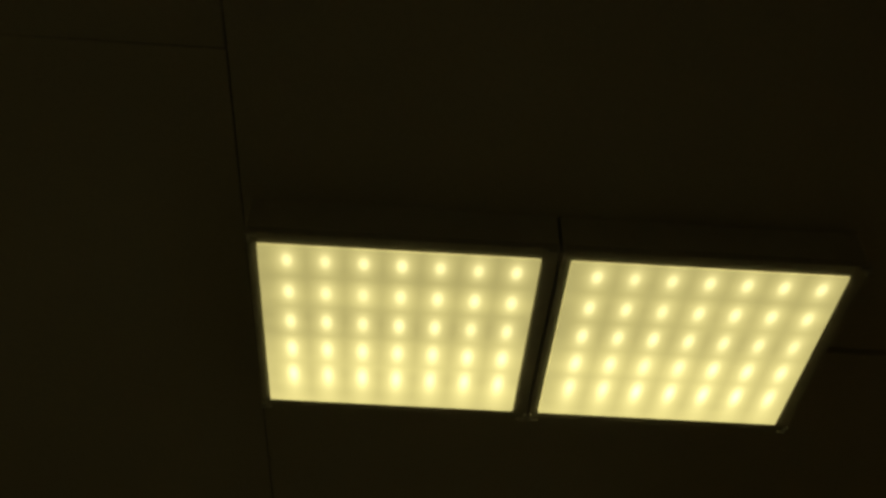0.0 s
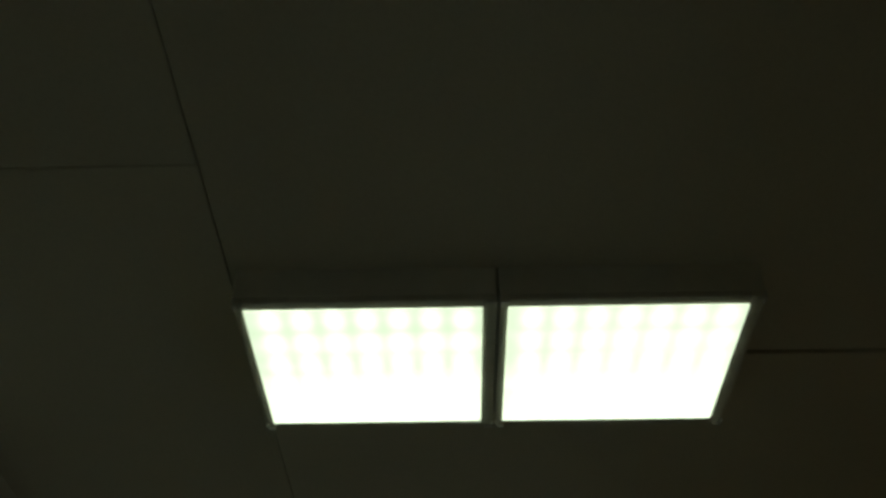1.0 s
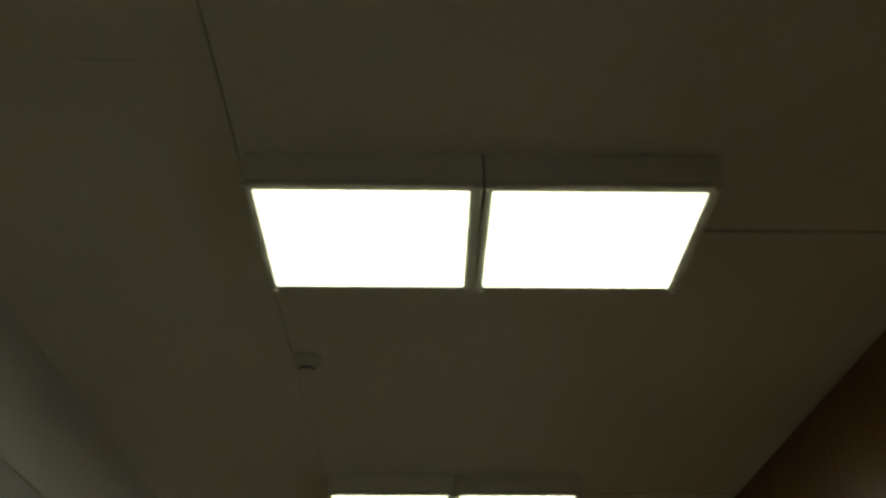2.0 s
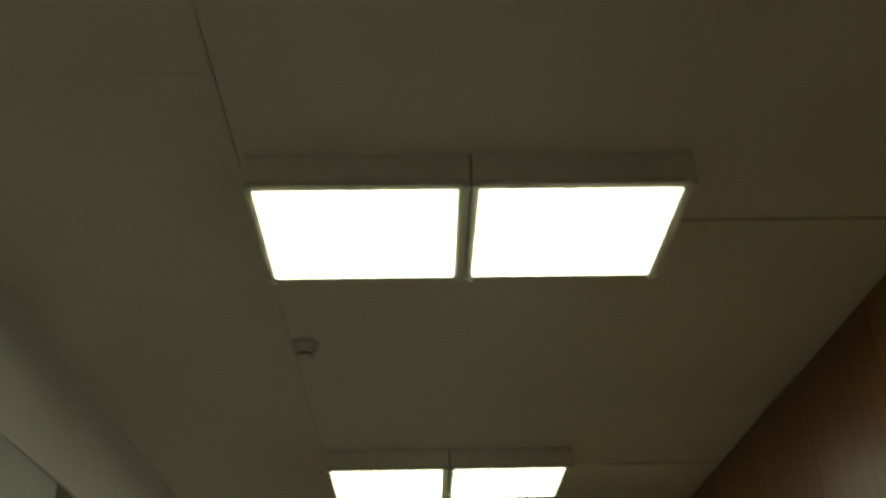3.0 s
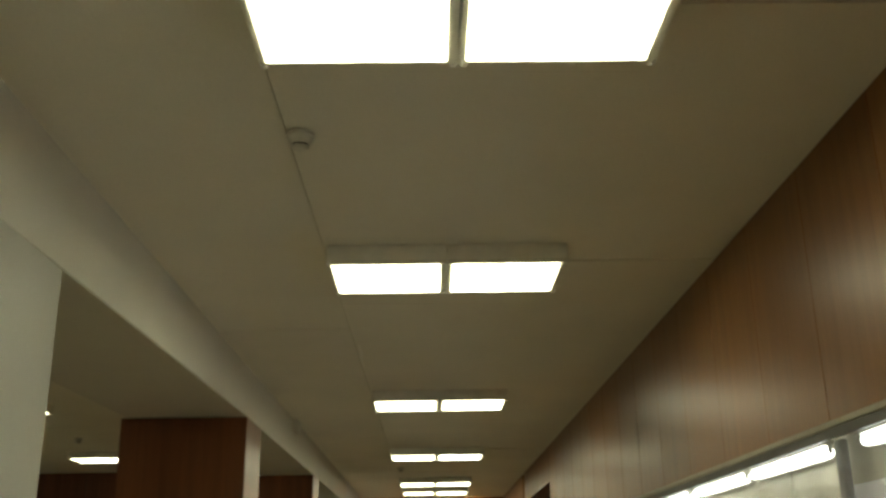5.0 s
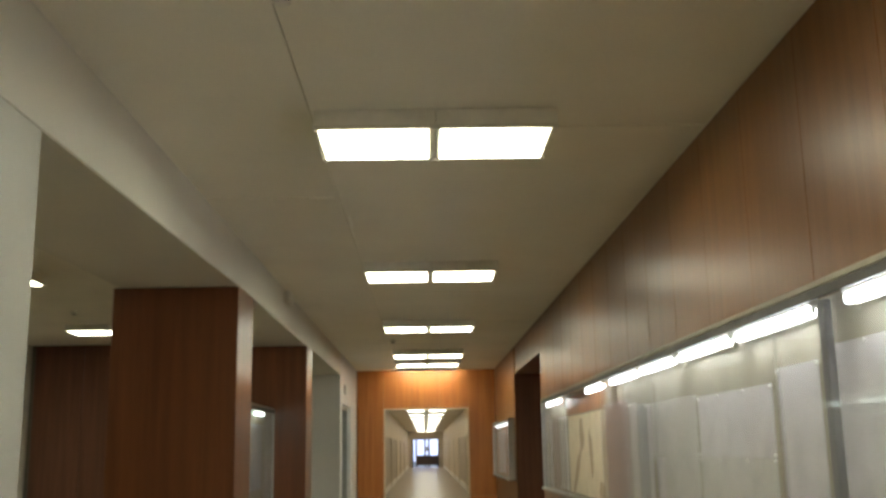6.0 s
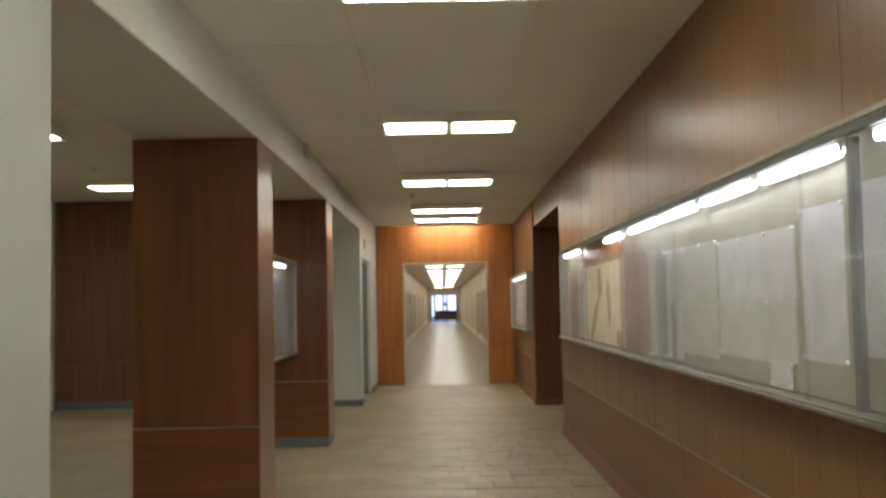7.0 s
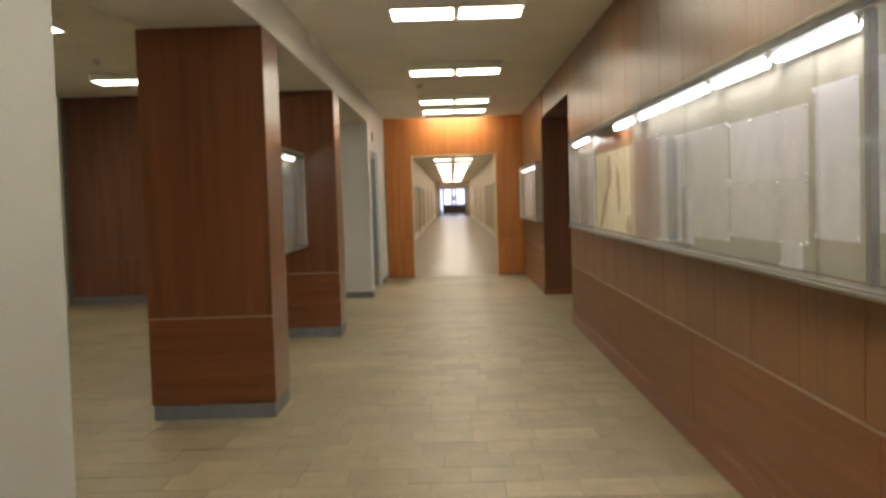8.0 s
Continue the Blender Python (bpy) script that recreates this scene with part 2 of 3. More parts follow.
# ---- mesh helpers ----
def cbox(bm, x0, x1, y0, y1, z0, z1, c=0.0):
    """A box with all its edges chamfered by c."""
    lo, hi = (x0, y0, z0), (x1, y1, z1)
    c = min(c, *(0.45 * (b - a) for a, b in zip(lo, hi)))
    if c <= 0:
        v = {s: bm.verts.new([hi[i] if s[i] > 0 else lo[i] for i in range(3)]) for s in SIGNS}
        for a in range(3):
            for s in (-1, 1):
                f = [v[k] for k in ring(a, s)]
                bm.faces.new(f if s > 0 else f[::-1])
        return
    v = {}
    for s in SIGNS:
        for a in range(3):
            v[s, a] = bm.verts.new([(hi[i] if s[i] > 0 else lo[i]) - (0 if i == a else s[i] * c) for i in range(3)])
    made = []
    for a in range(3):
        for s in (-1, 1):
            f = [v[k, a] for k in ring(a, s)]
            made.append(bm.faces.new(f if s > 0 else f[::-1]))
    for a, b in ((0, 1), (1, 2), (0, 2)):
        o = 3 - a - b
        for sa in (-1, 1):
            for sb in (-1, 1):
                k0, k1 = [0, 0, 0], [0, 0, 0]
                for k, so in ((k0, -1), (k1, 1)):
                    k[a], k[b], k[o] = sa, sb, so
                k0, k1 = tuple(k0), tuple(k1)
                made.append(bm.faces.new((v[k0, a], v[k1, a], v[k1, b], v[k0, b])))
    for s in SIGNS:
        made.append(bm.faces.new([v[s, a] for a in range(3)]))
    bmesh.ops.recalc_face_normals(bm, faces=made)


SIGNS = [(i, j, k) for i in (-1, 1) for j in (-1, 1) for k in (-1, 1)]


def ring(a, s):
    """The four corner signs round a face, anticlockwise seen from outside when s is 1."""
    b, c = (a + 1) % 3, (a + 2) % 3
    out = []
    for u, w in ((-1, -1), (1, -1), (1, 1), (-1, 1)):
        k = [0, 0, 0]
        k[a], k[b], k[c] = s, u, w
        out.append(tuple(k))
    return out


def cyl(bm, p0, p1, r, seg=16, r2=None):
    """A rod from p0 to p1."""
    p0, p1 = Vector(p0), Vector(p1)
    d = p1 - p0
    m = Matrix.Translation((p0 + p1) / 2) @ d.to_track_quat("Z", "Y").to_matrix().to_4x4()
    bmesh.ops.create_cone(bm, cap_ends=True, segments=seg, radius1=r, radius2=r if r2 is None else r2, depth=d.length, matrix=m)


def mesh_of(name, bm, material, smooth=False):
    me = bpy.data.meshes.new(name)
    bm.to_mesh(me)
    bm.free()
    if smooth:
        for p in me.polygons:
            p.use_smooth = True
    me.materials.append(material)
    return me


def part(name, bm, material, parent=None, label="", smooth=False):
    ob = new(name, mesh_of(name, bm, material, smooth))
    if parent is not None:
        ob.parent = parent
        ob.matrix_parent_inverse = Matrix.Translation(parent.matrix_basis.translation).inverted()
    if label:
        ob["label"] = label
    return ob


def bx(name, material, parent, *dims, c=0.0, label=""):
    bm = bmesh.new()
    cbox(bm, *dims, c)
    return part(name, bm, material, parent, label)


def thing(name, at, label, category, group="", kind=""):
    ob = new(name)
    ob.location = at
    return tagged(ob, label, category, group, kind)


def struct(name, material, dims_list, label, category, c=0.0):
    bm = bmesh.new()
    for d in dims_list:
        cbox(bm, *d, c)
    return tagged(part(name, bm, material), label, category, kind="structure")


def piece(name, mesh, parent, at):
    """One of many alike pieces that share a mesh."""
    ob = new(name, mesh)
    ob.parent = parent
    ob.location = at
    return ob


# ---- plan ----
LX, RX = -1.505, 1.365          # corridor faces: column row, panelled wall
END_Y = 21.93                   # panelled end wall
CEIL, BEAM_Z = 3.328, 2.955
BEAM_L = -2.40                  # hall side of the beam
HALL_L, HALL_Y, HALL_CEIL = -6.72, 18.1, 3.53
BACK = -6.2
FAR_L, FAR_R, FAR_Y, FAR_CEIL = -1.66, 1.6, 95.0, 3.3
OPEN_L, OPEN_R, OPEN_Z = -0.948, 0.81, 2.54
NIC0, NIC1, NIC_Z = 13.8, 17.47, 2.89

# ---- large structure ----
floor = struct("floor", JOINT, [(HALL_L - 0.3, 3.4, BACK - 0.3, END_Y - 0.004, -0.2, -0.006)], "beige limestone slab floor with worn narrow joints", "floor")
struct("floor_far", LINO, [(-2.4, 2.4, END_Y, FAR_Y + 0.3, -0.2, 0.0)], "polished pale beige corridor floor", "floor")

# ceiling of plasterboard sheets with narrow open joints
bm = bmesh.new()
cuts_left = [BACK - 0.2, -5.9, -1.4, 3.07, 7.58, 12.1, 16.6, END_Y + 0.1]
cuts_right = [BACK - 0.2, -4.0, -0.1, 3.755, 6.17, 10.12, 14.05, 17.9, END_Y + 0.1]
wide = {3.755: 0.011, 3.07: 0.0022}  # open and tight joints
for cuts, x0, x1 in ((cuts_left, LX - 0.05, -0.643), (cuts_right, -0.6395, RX + 0.04)):
    for n, (a, b) in enumerate(zip(cuts, cuts[1:])):
        lift = 0.004 * (n % 2)
        cbox(bm, x0, x1, a + wide.get(a, 0.004), b - wide.get(b, 0.004), CEIL + lift, CEIL + 0.028, 0.002)
hall_cuts = [BACK - 0.2, -1.8, 2.08, 5.96, 9.84, 13.72, HALL_Y + 0.1]
for n, (a, b) in enumerate(zip(hall_cuts, hall_cuts[1:])):
    cbox(bm, HALL_L - 0.2, BEAM_L + 0.1, a + 0.002, b - 0.002, HALL_CEIL + 0.003 * (n % 2), HALL_CEIL + 0.028, 0.002)
cbox(bm, HALL_L - 0.3, BEAM_L + 0.1, BACK - 0.3, HALL_Y + 0.3, HALL_CEIL + 0.0285, HALL_CEIL + 0.25)
cbox(bm, LX - 0.06, 3.4, BACK - 0.3, END_Y + 0.1, CEIL + 0.0285, CEIL + 0.25)
tagged(part("ceiling", bm, CEIL_PAINT), "off-white painted plasterboard ceiling with narrow sheet joints", "ceiling", kind="structure")
struct("ceiling_far", CEIL_PAINT, [(-2.4, 2.4, END_Y + 0.22, FAR_Y + 0.3, FAR_CEIL, FAR_CEIL + 0.2)], "off-white ceiling of the long corridor", "ceiling")

# downstand beam; its near bay has settled a little, so its soffit rises towards the first column
bm = bmesh.new()
stations = [(BACK, 2.89), (4.0, 2.89), (8.77, BEAM_Z), (17.02, BEAM_Z)]
rings = []
for y, z in stations:
    rings.append([bm.verts.new(p) for p in ((BEAM_L, y, z), (LX - 0.006, y, z), (LX, y, z + 0.006), (LX, y, CEIL + 0.3), (BEAM_L, y, CEIL + 0.3))])
for p, q in zip(rings, rings[1:]):
    for k in range(5):
        bm.faces.new((p[k], p[(k + 1) % 5], q[(k + 1) % 5], q[k]))
bm.faces.new(rings[0])
bm.faces.new(rings[-1])
bmesh.ops.recalc_face_normals(bm, faces=bm.faces[:])
cbox(bm, BEAM_L, LX, 17.026, 17.9, BEAM_Z, CEIL + 0.3, 0.006)
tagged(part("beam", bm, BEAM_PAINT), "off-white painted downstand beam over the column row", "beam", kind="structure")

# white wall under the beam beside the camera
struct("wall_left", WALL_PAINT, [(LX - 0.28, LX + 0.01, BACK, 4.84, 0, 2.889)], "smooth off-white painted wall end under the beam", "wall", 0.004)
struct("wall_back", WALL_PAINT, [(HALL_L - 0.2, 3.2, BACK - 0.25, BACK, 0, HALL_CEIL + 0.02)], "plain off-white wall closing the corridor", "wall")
# lighter than wall_paint on purpose, to throw light onto the hall ceiling
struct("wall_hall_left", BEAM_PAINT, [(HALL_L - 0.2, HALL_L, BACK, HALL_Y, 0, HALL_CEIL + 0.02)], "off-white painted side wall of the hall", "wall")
hall_wall = struct("wall_hall_end", GROUT, [(HALL_L - 0.2, -2.6, HALL_Y + 0.02, HALL_Y + 0.25, 0, HALL_CEIL + 0.02)], "dark-stained wood panelled end wall of the hall", "wall")
struct("wall_pier", GREY_PAINT, [(-2.75, LX, 17.9, 18.3, 0.0, CEIL + 0.3), (-2.75, LX, 20.25, END_Y, 0.0, CEIL + 0.01), (-2.75, LX, 18.3, 20.25, 2.5, CEIL + 0.01),
                                        (-2.75, LX - 0.3, 18.3, 20.25, 0, 2.5)], "pale grey painted block with a recessed door", "wall")
bm = bmesh.new()
cbox(bm, -2.76, LX + 0.012, 17.886, 17.9, 0, 0.1, 0.003)
cbox(bm, LX, LX + 0.012, 17.9, 18.3, 0, 0.1, 0.003)
cbox(bm, LX, LX + 0.012, 20.25, END_Y - 0.02, 0, 0.1, 0.003)
tagged(part("baseboard", bm, PLINTH), "dark grey skirting round the painted block", "baseboard", kind="structure")

# panelled right wall: backing with a recess
wr = struct("wall_right", GROUT, [(RX + 0.03, RX + 0.3, BACK, NIC0, 0, CEIL + 0.02), (RX + 0.03, RX + 0.3, NIC1, END_Y, 0, CEIL + 0.02),
                                  (RX + 0.03, RX + 0.3, NIC0, NIC1, NIC_Z + 0.02, CEIL + 0.02)], "brown wood-veneer panelled corridor wall with thin joints", "wall")
struct("wall_recess", WOOD_DARK, [(RX + 0.02, 3.2, NIC1 - 0.001, NIC1 + 0.16, 0.09, NIC_Z), (3.0, 3.2, NIC0 - 0.2, NIC1, 0, NIC_Z), (RX + 0.31, 3.2, NIC0 - 0.2, NIC0 - 0.02, 0, NIC_Z),
                                   (RX + 0.02, 3.2, NIC0 - 0.2, NIC1 + 0.16, NIC_Z, NIC_Z + 0.018)], "dark veneer lining of a deep recess", "wall")
struct("recess_base", BASE_RED, [(RX + 0.05, 3.0, NIC1 - 0.012, NIC1 + 0.1, 0, 0.088)], "red-brown skirting in the recess", "baseboard")
struct("wall_end", GROUT, [(LX, OPEN_L - 0.002, END_Y + 0.03, END_Y + 0.2, 0, CEIL + 0.02), (OPEN_R + 0.002, RX + 0.03, END_Y + 0.03, END_Y + 0.2, 0, CEIL + 0.02),
                           (OPEN_L - 0.002, OPEN_R + 0.002, END_Y + 0.03, END_Y + 0.2, OPEN_Z + 0.002, CEIL + 0.02), (-2.6, LX, END_Y + 0.03, END_Y + 0.2, 0, CEIL + 0.2), (RX + 0.03, 2.6, END_Y + 0.03, END_Y + 0.2, 0, CEIL + 0.2)],
       "orange-brown wood panelled end wall with an opening", "wall")
wall_end = bpy.data.objects["wall_end"]

# long corridor beyond the opening
far_doors_l = [30.0, 38.5, 47.0, 55.5, 64.0, 75.0]
far_doors_r = [33.0, 42.0, 51.0, 60.0, 72.0]


def far_wall(name, side, doors):
    """A corridor wall with door openings, its pilasters standing a little proud."""
    x0 = FAR_L if side < 0 else FAR_R
    out = (x0 - 0.25, x0) if side < 0 else (x0, x0 + 0.25)
    cuts, y = [], END_Y + 0.2
    for d in doors:
        cuts.append((*out, y, d - 0.5, 0, FAR_CEIL))
        cuts.append((*out, d - 0.5, d + 0.5, 2.15, FAR_CEIL))
        y = d + 0.5
    cuts.append((*out, y, FAR_Y, 0, FAR_CEIL))
    wall = struct(name, CREAM_PAINT, cuts, "cream painted wall of the long corridor with doors", "wall")
    lip = (x0, x0 + 0.06) if side < 0 else (x0 - 0.06, x0)
    bm = bmesh.new()
    y = END_Y + 0.2
    for d in [*doors, FAR_Y + 0.5]:
        cbox(bm, *((lip[0], lip[0] + 0.03) if side < 0 else (lip[1] - 0.03, lip[1])), y, d - 0.58, 0, 0.22, 0.004)
        y = d + 0.58
    y, ends = END_Y + 0.6, [*doors, FAR_Y]
    for d in ends:
        b = d - 0.75
        n = max(1, round((b - y) / 3.0))
        for k in range(n if b < 58 else 0):
            u, w = y + (b - y) * k / n + 0.45, y + (b - y) * (k + 1) / n - 0.45
            bx("wall_panel", TAN_PANEL, wall, *((x0 + 0.001, x0 + 0.022) if side < 0 else (x0 - 0.022, x0 - 0.001)), u, w, 0.3, 2.2, c=0.004)
        y = d + 0.75
    tagged(part("baseboard_far", bm, SKIRT), "pale skirting along the long corridor", "baseboard", kind="structure")
    for n, d in enumerate(doors):
        door = thing("door", (x0, d, 0), "pale brown flush door in the long corridor", "door", "doors of the long corridor", "structure")
        s = 1 if side < 0 else -1
        def span(a, b):
            return (x0 + a * s, x0 + b * s) if s > 0 else (x0 + b * s, x0 + a * s)
        bx("leaf", DOOR_FAR, door, *span(-0.16, -0.12), d - 0.45, d + 0.45, 0.01, 2.09, c=0.003)
        for e in (-1, 1):
            a, b = sorted((d + e * 0.45, d + e * 0.57))
            bx("jamb", DOOR_FRAME, door, *span(-0.18, 0.03), a, b, 0.0, 2.16, c=0.004)
        bx("head", DOOR_FRAME, door, *span(-0.18, 0.03), d - 0.57, d + 0.57, 2.163, 2.26, c=0.004)
        bx("handle", STEEL, door, *span(-0.119, -0.07), d + 0.33, d + 0.39, 1.0, 1.04, c=0.006)
    return wall


SKIRT = plain("pale_skirting_paint", (0.8, 0.75, 0.65), 0.35)
TAN_PANEL = plain("grey_tan_panel", (0.47, 0.385, 0.285), 0.55, 0, 0.12, 1.5)
DOOR_FAR = plain("tan_door", (0.36, 0.27, 0.18), 0.4)
DOOR_FRAME = plain("door_frame_paint", (0.55, 0.48, 0.36), 0.4)
far_wall("wall_far_left", -1, far_doors_l)
far_wall("wall_far_right", 1, far_doors_r)
WIN_L, WIN_R, WIN_Z = -1.3, 1.2, 2.62
struct("wall_far_end", CREAM_PAINT, [(-2.2, WIN_L, FAR_Y, FAR_Y + 0.3, 0, FAR_CEIL), (WIN_R, 2.2, FAR_Y, FAR_Y + 0.3, 0, FAR_CEIL), (WIN_L, WIN_R, FAR_Y, FAR_Y + 0.3, WIN_Z, FAR_CEIL)],
       "cream wall at the far end with a glazed opening", "wall")
struct("ground", plain("pale_ground", (0.2, 0.2, 0.21), 0.8, 0, 0.2, 0.5), [(-80, 80, FAR_Y + 0.3, 400, -0.3, -0.1)], "pale ground outside", "ground")

struct("backdrop", glow("hazy_sky", (0.33, 0.40, 1.0), 0.62), [(-30, 30, 150, 150.2, -0.1, 40)], "hazy pale blue daylight beyond the end window", "backdrop")
win = thing("window_1", (0, FAR_Y, 0), "bright glazed end window with dark mullions", "window", kind="structure")
for x in (WIN_L + 0.03, -0.92, -0.1, 0.25, WIN_R - 0.03):
    bx("mullion", STEEL, win, x - 0.085, x + 0.085, FAR_Y + 0.1, FAR_Y + 0.2, 0, WIN_Z, c=0.004)
bx("transom", STEEL, win, WIN_L, WIN_R, FAR_Y + 0.11, FAR_Y + 0.19, WIN_Z - 0.07, WIN_Z - 0.002, c=0.004)
bx("transom", STEEL, win, -0.1, 0.25, FAR_Y + 0.11, FAR_Y + 0.19, 1.5, 1.85, c=0.004)
COUNTER = plain("dark_counter_paint", (0.05, 0.032, 0.034), 0.45)
bench = thing("counter", (0.13, FAR_Y - 0.5, 0), "dark brown low counter before the end window", "counter")
bx("top", COUNTER, bench, -0.9, 1.15, FAR_Y - 0.75, FAR_Y - 0.2, 1.05, 1.1, c=0.008)
bx("front", COUNTER, bench, -0.88, 1.13, FAR_Y - 0.72, FAR_Y - 0.66, 0.22, 1.048, c=0.006)
for x in (-0.85, 1.05):
    bx("leg", COUNTER, bench, x, x + 0.05, FAR_Y - 0.7, FAR_Y - 0.25, 0, 1.048, c=0.004)


# ---- ceiling lights ----
LW, LD, LH = 0.587, 0.535, CEIL - 3.234


def ceiling_light():
    """A surface-mounted square luminaire: folded housing, four frame strips, diffuser, corner clips. Its origin is at the ceiling, at its middle."""
    ob = new("ceiling_light")
    tagged(ob, "square white surface-mounted ceiling light with lit opal diffuser", "ceiling light", "ceiling lights")
    w, d = LW / 2, LD / 2
    for a in ((-w, -w + 0.004, -d, d), (w - 0.004, w, -d, d), (-w + 0.004, w - 0.004, -d, -d + 0.004), (-w + 0.004, w - 0.004, d - 0.004, d)):
        bx("housing_side", WHITE, ob, *a, -LH + 0.0161, -0.0015, c=0.0003)
    bx("housing_top", WHITE, ob, -w + 0.005, w - 0.005, -d + 0.005, d - 0.005, -0.008, -0.002)
    f, g = 0.020, 0.032
    for a in ((-w, -w + f, -d, d), (w - g, w, -d, d)):
        bx("frame_strip", LIGHT_FRAME, ob, *a, -LH, -LH + 0.016, c=0.001)
    for a in ((-w + f, w - g, -d, -d + 0.029), (-w + f, w - g, d - 0.030, d)):
        bx("frame_strip", LIGHT_FRAME, ob, *a, -LH, -LH + 0.016, c=0.001)
    bx("diffuser", DIFFUSER, ob, -w + f + 0.0005, w - g - 0.0005, -d + 0.0295, d - 0.0305, -LH - 0.004, -LH + 0.012, label="glowing opal diffuser")
    for sx in (-1, 1):
        for sy in (-1, 1):
            bm = bmesh.new()
            cbox(bm, *sorted((sx * (w + 0.001), sx * (w - 0.006))), *sorted((sy * (d + 0.001), sy * (d - 0.022))), -LH - 0.008, -LH + 0.014, 0.001)
            cbox(bm, *sorted((sx * (w - 0.0061), sx * (w - 0.022))), *sorted((sy * (d + 0.001), sy * (d - 0.006))), -LH - 0.008, -LH - 0.0005, 0.001)
            part("corner_clip", bm, CLIP, ob, "small chrome corner clip")
    return ob


LIGHT_FRAME = plain("grey_light_frame", (0.78, 0.755, 0.68), 0.45, 0.0)
CLIP = plain("bright_clip", (0.86, 0.85, 0.82), 0.3, 0.6)
first = ceiling_light()
CX = (-0.62 + 0.56) / 2
# the pairs at y -0.45 and -4.3 are unseen, added to brighten the ceiling
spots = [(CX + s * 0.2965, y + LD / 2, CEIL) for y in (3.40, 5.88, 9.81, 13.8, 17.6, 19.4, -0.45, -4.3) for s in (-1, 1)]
# the hall pair at y 6.57 is also unseen, added to light the hall
spots += [(-4.585 + s * 0.2965, y + LD / 2, HALL_CEIL) for y in (10.93, 15.29, 6.57) for s in (-1, 1)]
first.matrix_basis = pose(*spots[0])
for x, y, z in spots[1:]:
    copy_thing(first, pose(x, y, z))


# unseen strip, added for the glow high on the end wall; shield hides its tubes
wash = thing("strip_light", (CX, 21.5, CEIL), "slim white shielded strip light, added unseen to wash the end wall", "ceiling light")
bx("shield", WHITE, wash, -0.62, 0.56, 21.5, 21.506, CEIL - 0.055, CEIL - 0.001, c=0.001)
bx("tray", WHITE, wash, -0.62, 0.56, 21.507, 21.6, CEIL - 0.006, CEIL - 0.001, c=0.001)
for a, b in ((-0.61, -0.045), (-0.015, 0.55)):
    bm = bmesh.new()
    cyl(bm, (a, 21.55, CEIL - 0.022), (b, 21.55, CEIL - 0.022), 0.013, 16)
    part("tube", bm, WASH_GLOW, wash, "glowing warm tube", True)


def far_light():
    ob = new("ceiling_light_strip")
    tagged(ob, "long white ceiling light with lit diffuser in the far corridor", "ceiling light", "ceiling lights of the long corridor")
    bx("housing", WHITE, ob, -0.36, 0.36, -0.62, 0.62, -0.06, -0.001, c=0.005)
    bx("diffuser", FAR_DIFFUSER, ob, -0.34, 0.34, -0.6, 0.6, -0.066, -0.0605)
    return ob


far_first = far_light()
far_spots = [(s * 0.44 - 0.02, y) for y in (25.5, 31.0, 36.6, 42.2, 47.8, 53.4, 59.0, 64.6, 70.2, 75.8, 81.4, 87.0, 92.6) for s in (-1, 1)]
far_first.matrix_basis = pose(far_spots[0][0], far_spots[0][1], FAR_CEIL)
for x, y in far_spots[1:]:
    copy_thing(far_first, pose(x, y, FAR_CEIL))


# ---- columns ----
def column(y0, depth):
    """A square column clad in veneer: shaft panels above a dado strip, low panels, recessed grey plinth."""
    x0, x1, y1 = -2.45, LX, y0 + depth
    ob = thing("column", ((x0 + x1) / 2, y0 + depth / 2, 0), "square column clad in red-brown wood veneer on grey plinth", "column", "columns between corridor and hall", "structure")
    bx("plinth", PLINTH, ob, x0 + 0.012, x1 - 0.008, y0 + 0.008, y1 - 0.012, 0, 0.117, label="recessed grey plinth")
    bx("core", GROUT, ob, x0 + 0.022, x1 - 0.022, y0 + 0.022, y1 - 0.022, 0.12, BEAM_Z - 0.001)
    for z0, z1, mat, nm in ((0.118, 0.768, WOOD_H, "low_panel"), (0.782, BEAM_Z - 0.004, WOOD, "shaft_panel")):
        bx(nm, mat, ob, x0, x1, y0, y0 + 0.02, z0, z1, c=0.002)
        bx(nm, mat, ob, x0, x1, y1 - 0.02, y1, z0, z1, c=0.002)
        bx(nm, mat, ob, x1 - 0.02, x1, y0 + 0.0205, y1 - 0.0205, z0, z1, c=0.002)
        bx(nm, mat, ob, x0, x0 + 0.02, y0 + 0.0205, y1 - 0.0205, z0, z1, c=0.002)
    bx("dado_strip", TRIM, ob, x0 + 0.004, x1 - 0.004, y0 + 0.004, y1 - 0.004, 0.769, 0.781, label="thin pale metal strip")
    return ob


column(8.77, 0.66)
column(13.16, 0.62)


# ---- recessed door of the painted block ----
door = thing("door_1", (LX - 0.2, 19.35, 0), "grey double door set back in the painted block", "door", kind="structure")
for a, b in ((18.37, 19.345), (19.355, 20.18)):
    leaf = bx("leaf", DOOR_GREY, door, LX - 0.22, LX - 0.17, a, b, 0.012, 2.42, c=0.004)
    bx("handle", STEEL, leaf, LX - 0.169, LX - 0.13, (a + b) / 2 + (0.32 if a < 19 else -0.36), (a + b) / 2 + (0.36 if a < 19 else -0.32), 0.95, 1.15, c=0.006)
for a, b in ((18.301, 18.365), (20.185, 20.249)):
    bx("jamb", DOOR_GREY, door, LX - 0.26, LX - 0.06, a, b, 0, 2.495, c=0.004)
bx("head", DOOR_GREY, door, LX - 0.26, LX - 0.06, 18.366, 20.184, 2.43, 2.495, c=0.004)
sign = thing("door_sign", (LX, 18.2, 2.75), "small grey sign plate on the painted wall", "sign")
bx("plate", PLINTH, sign, LX + 0.001, LX + 0.012, 18.7, 18.95, 2.68, 2.84, c=0.003)

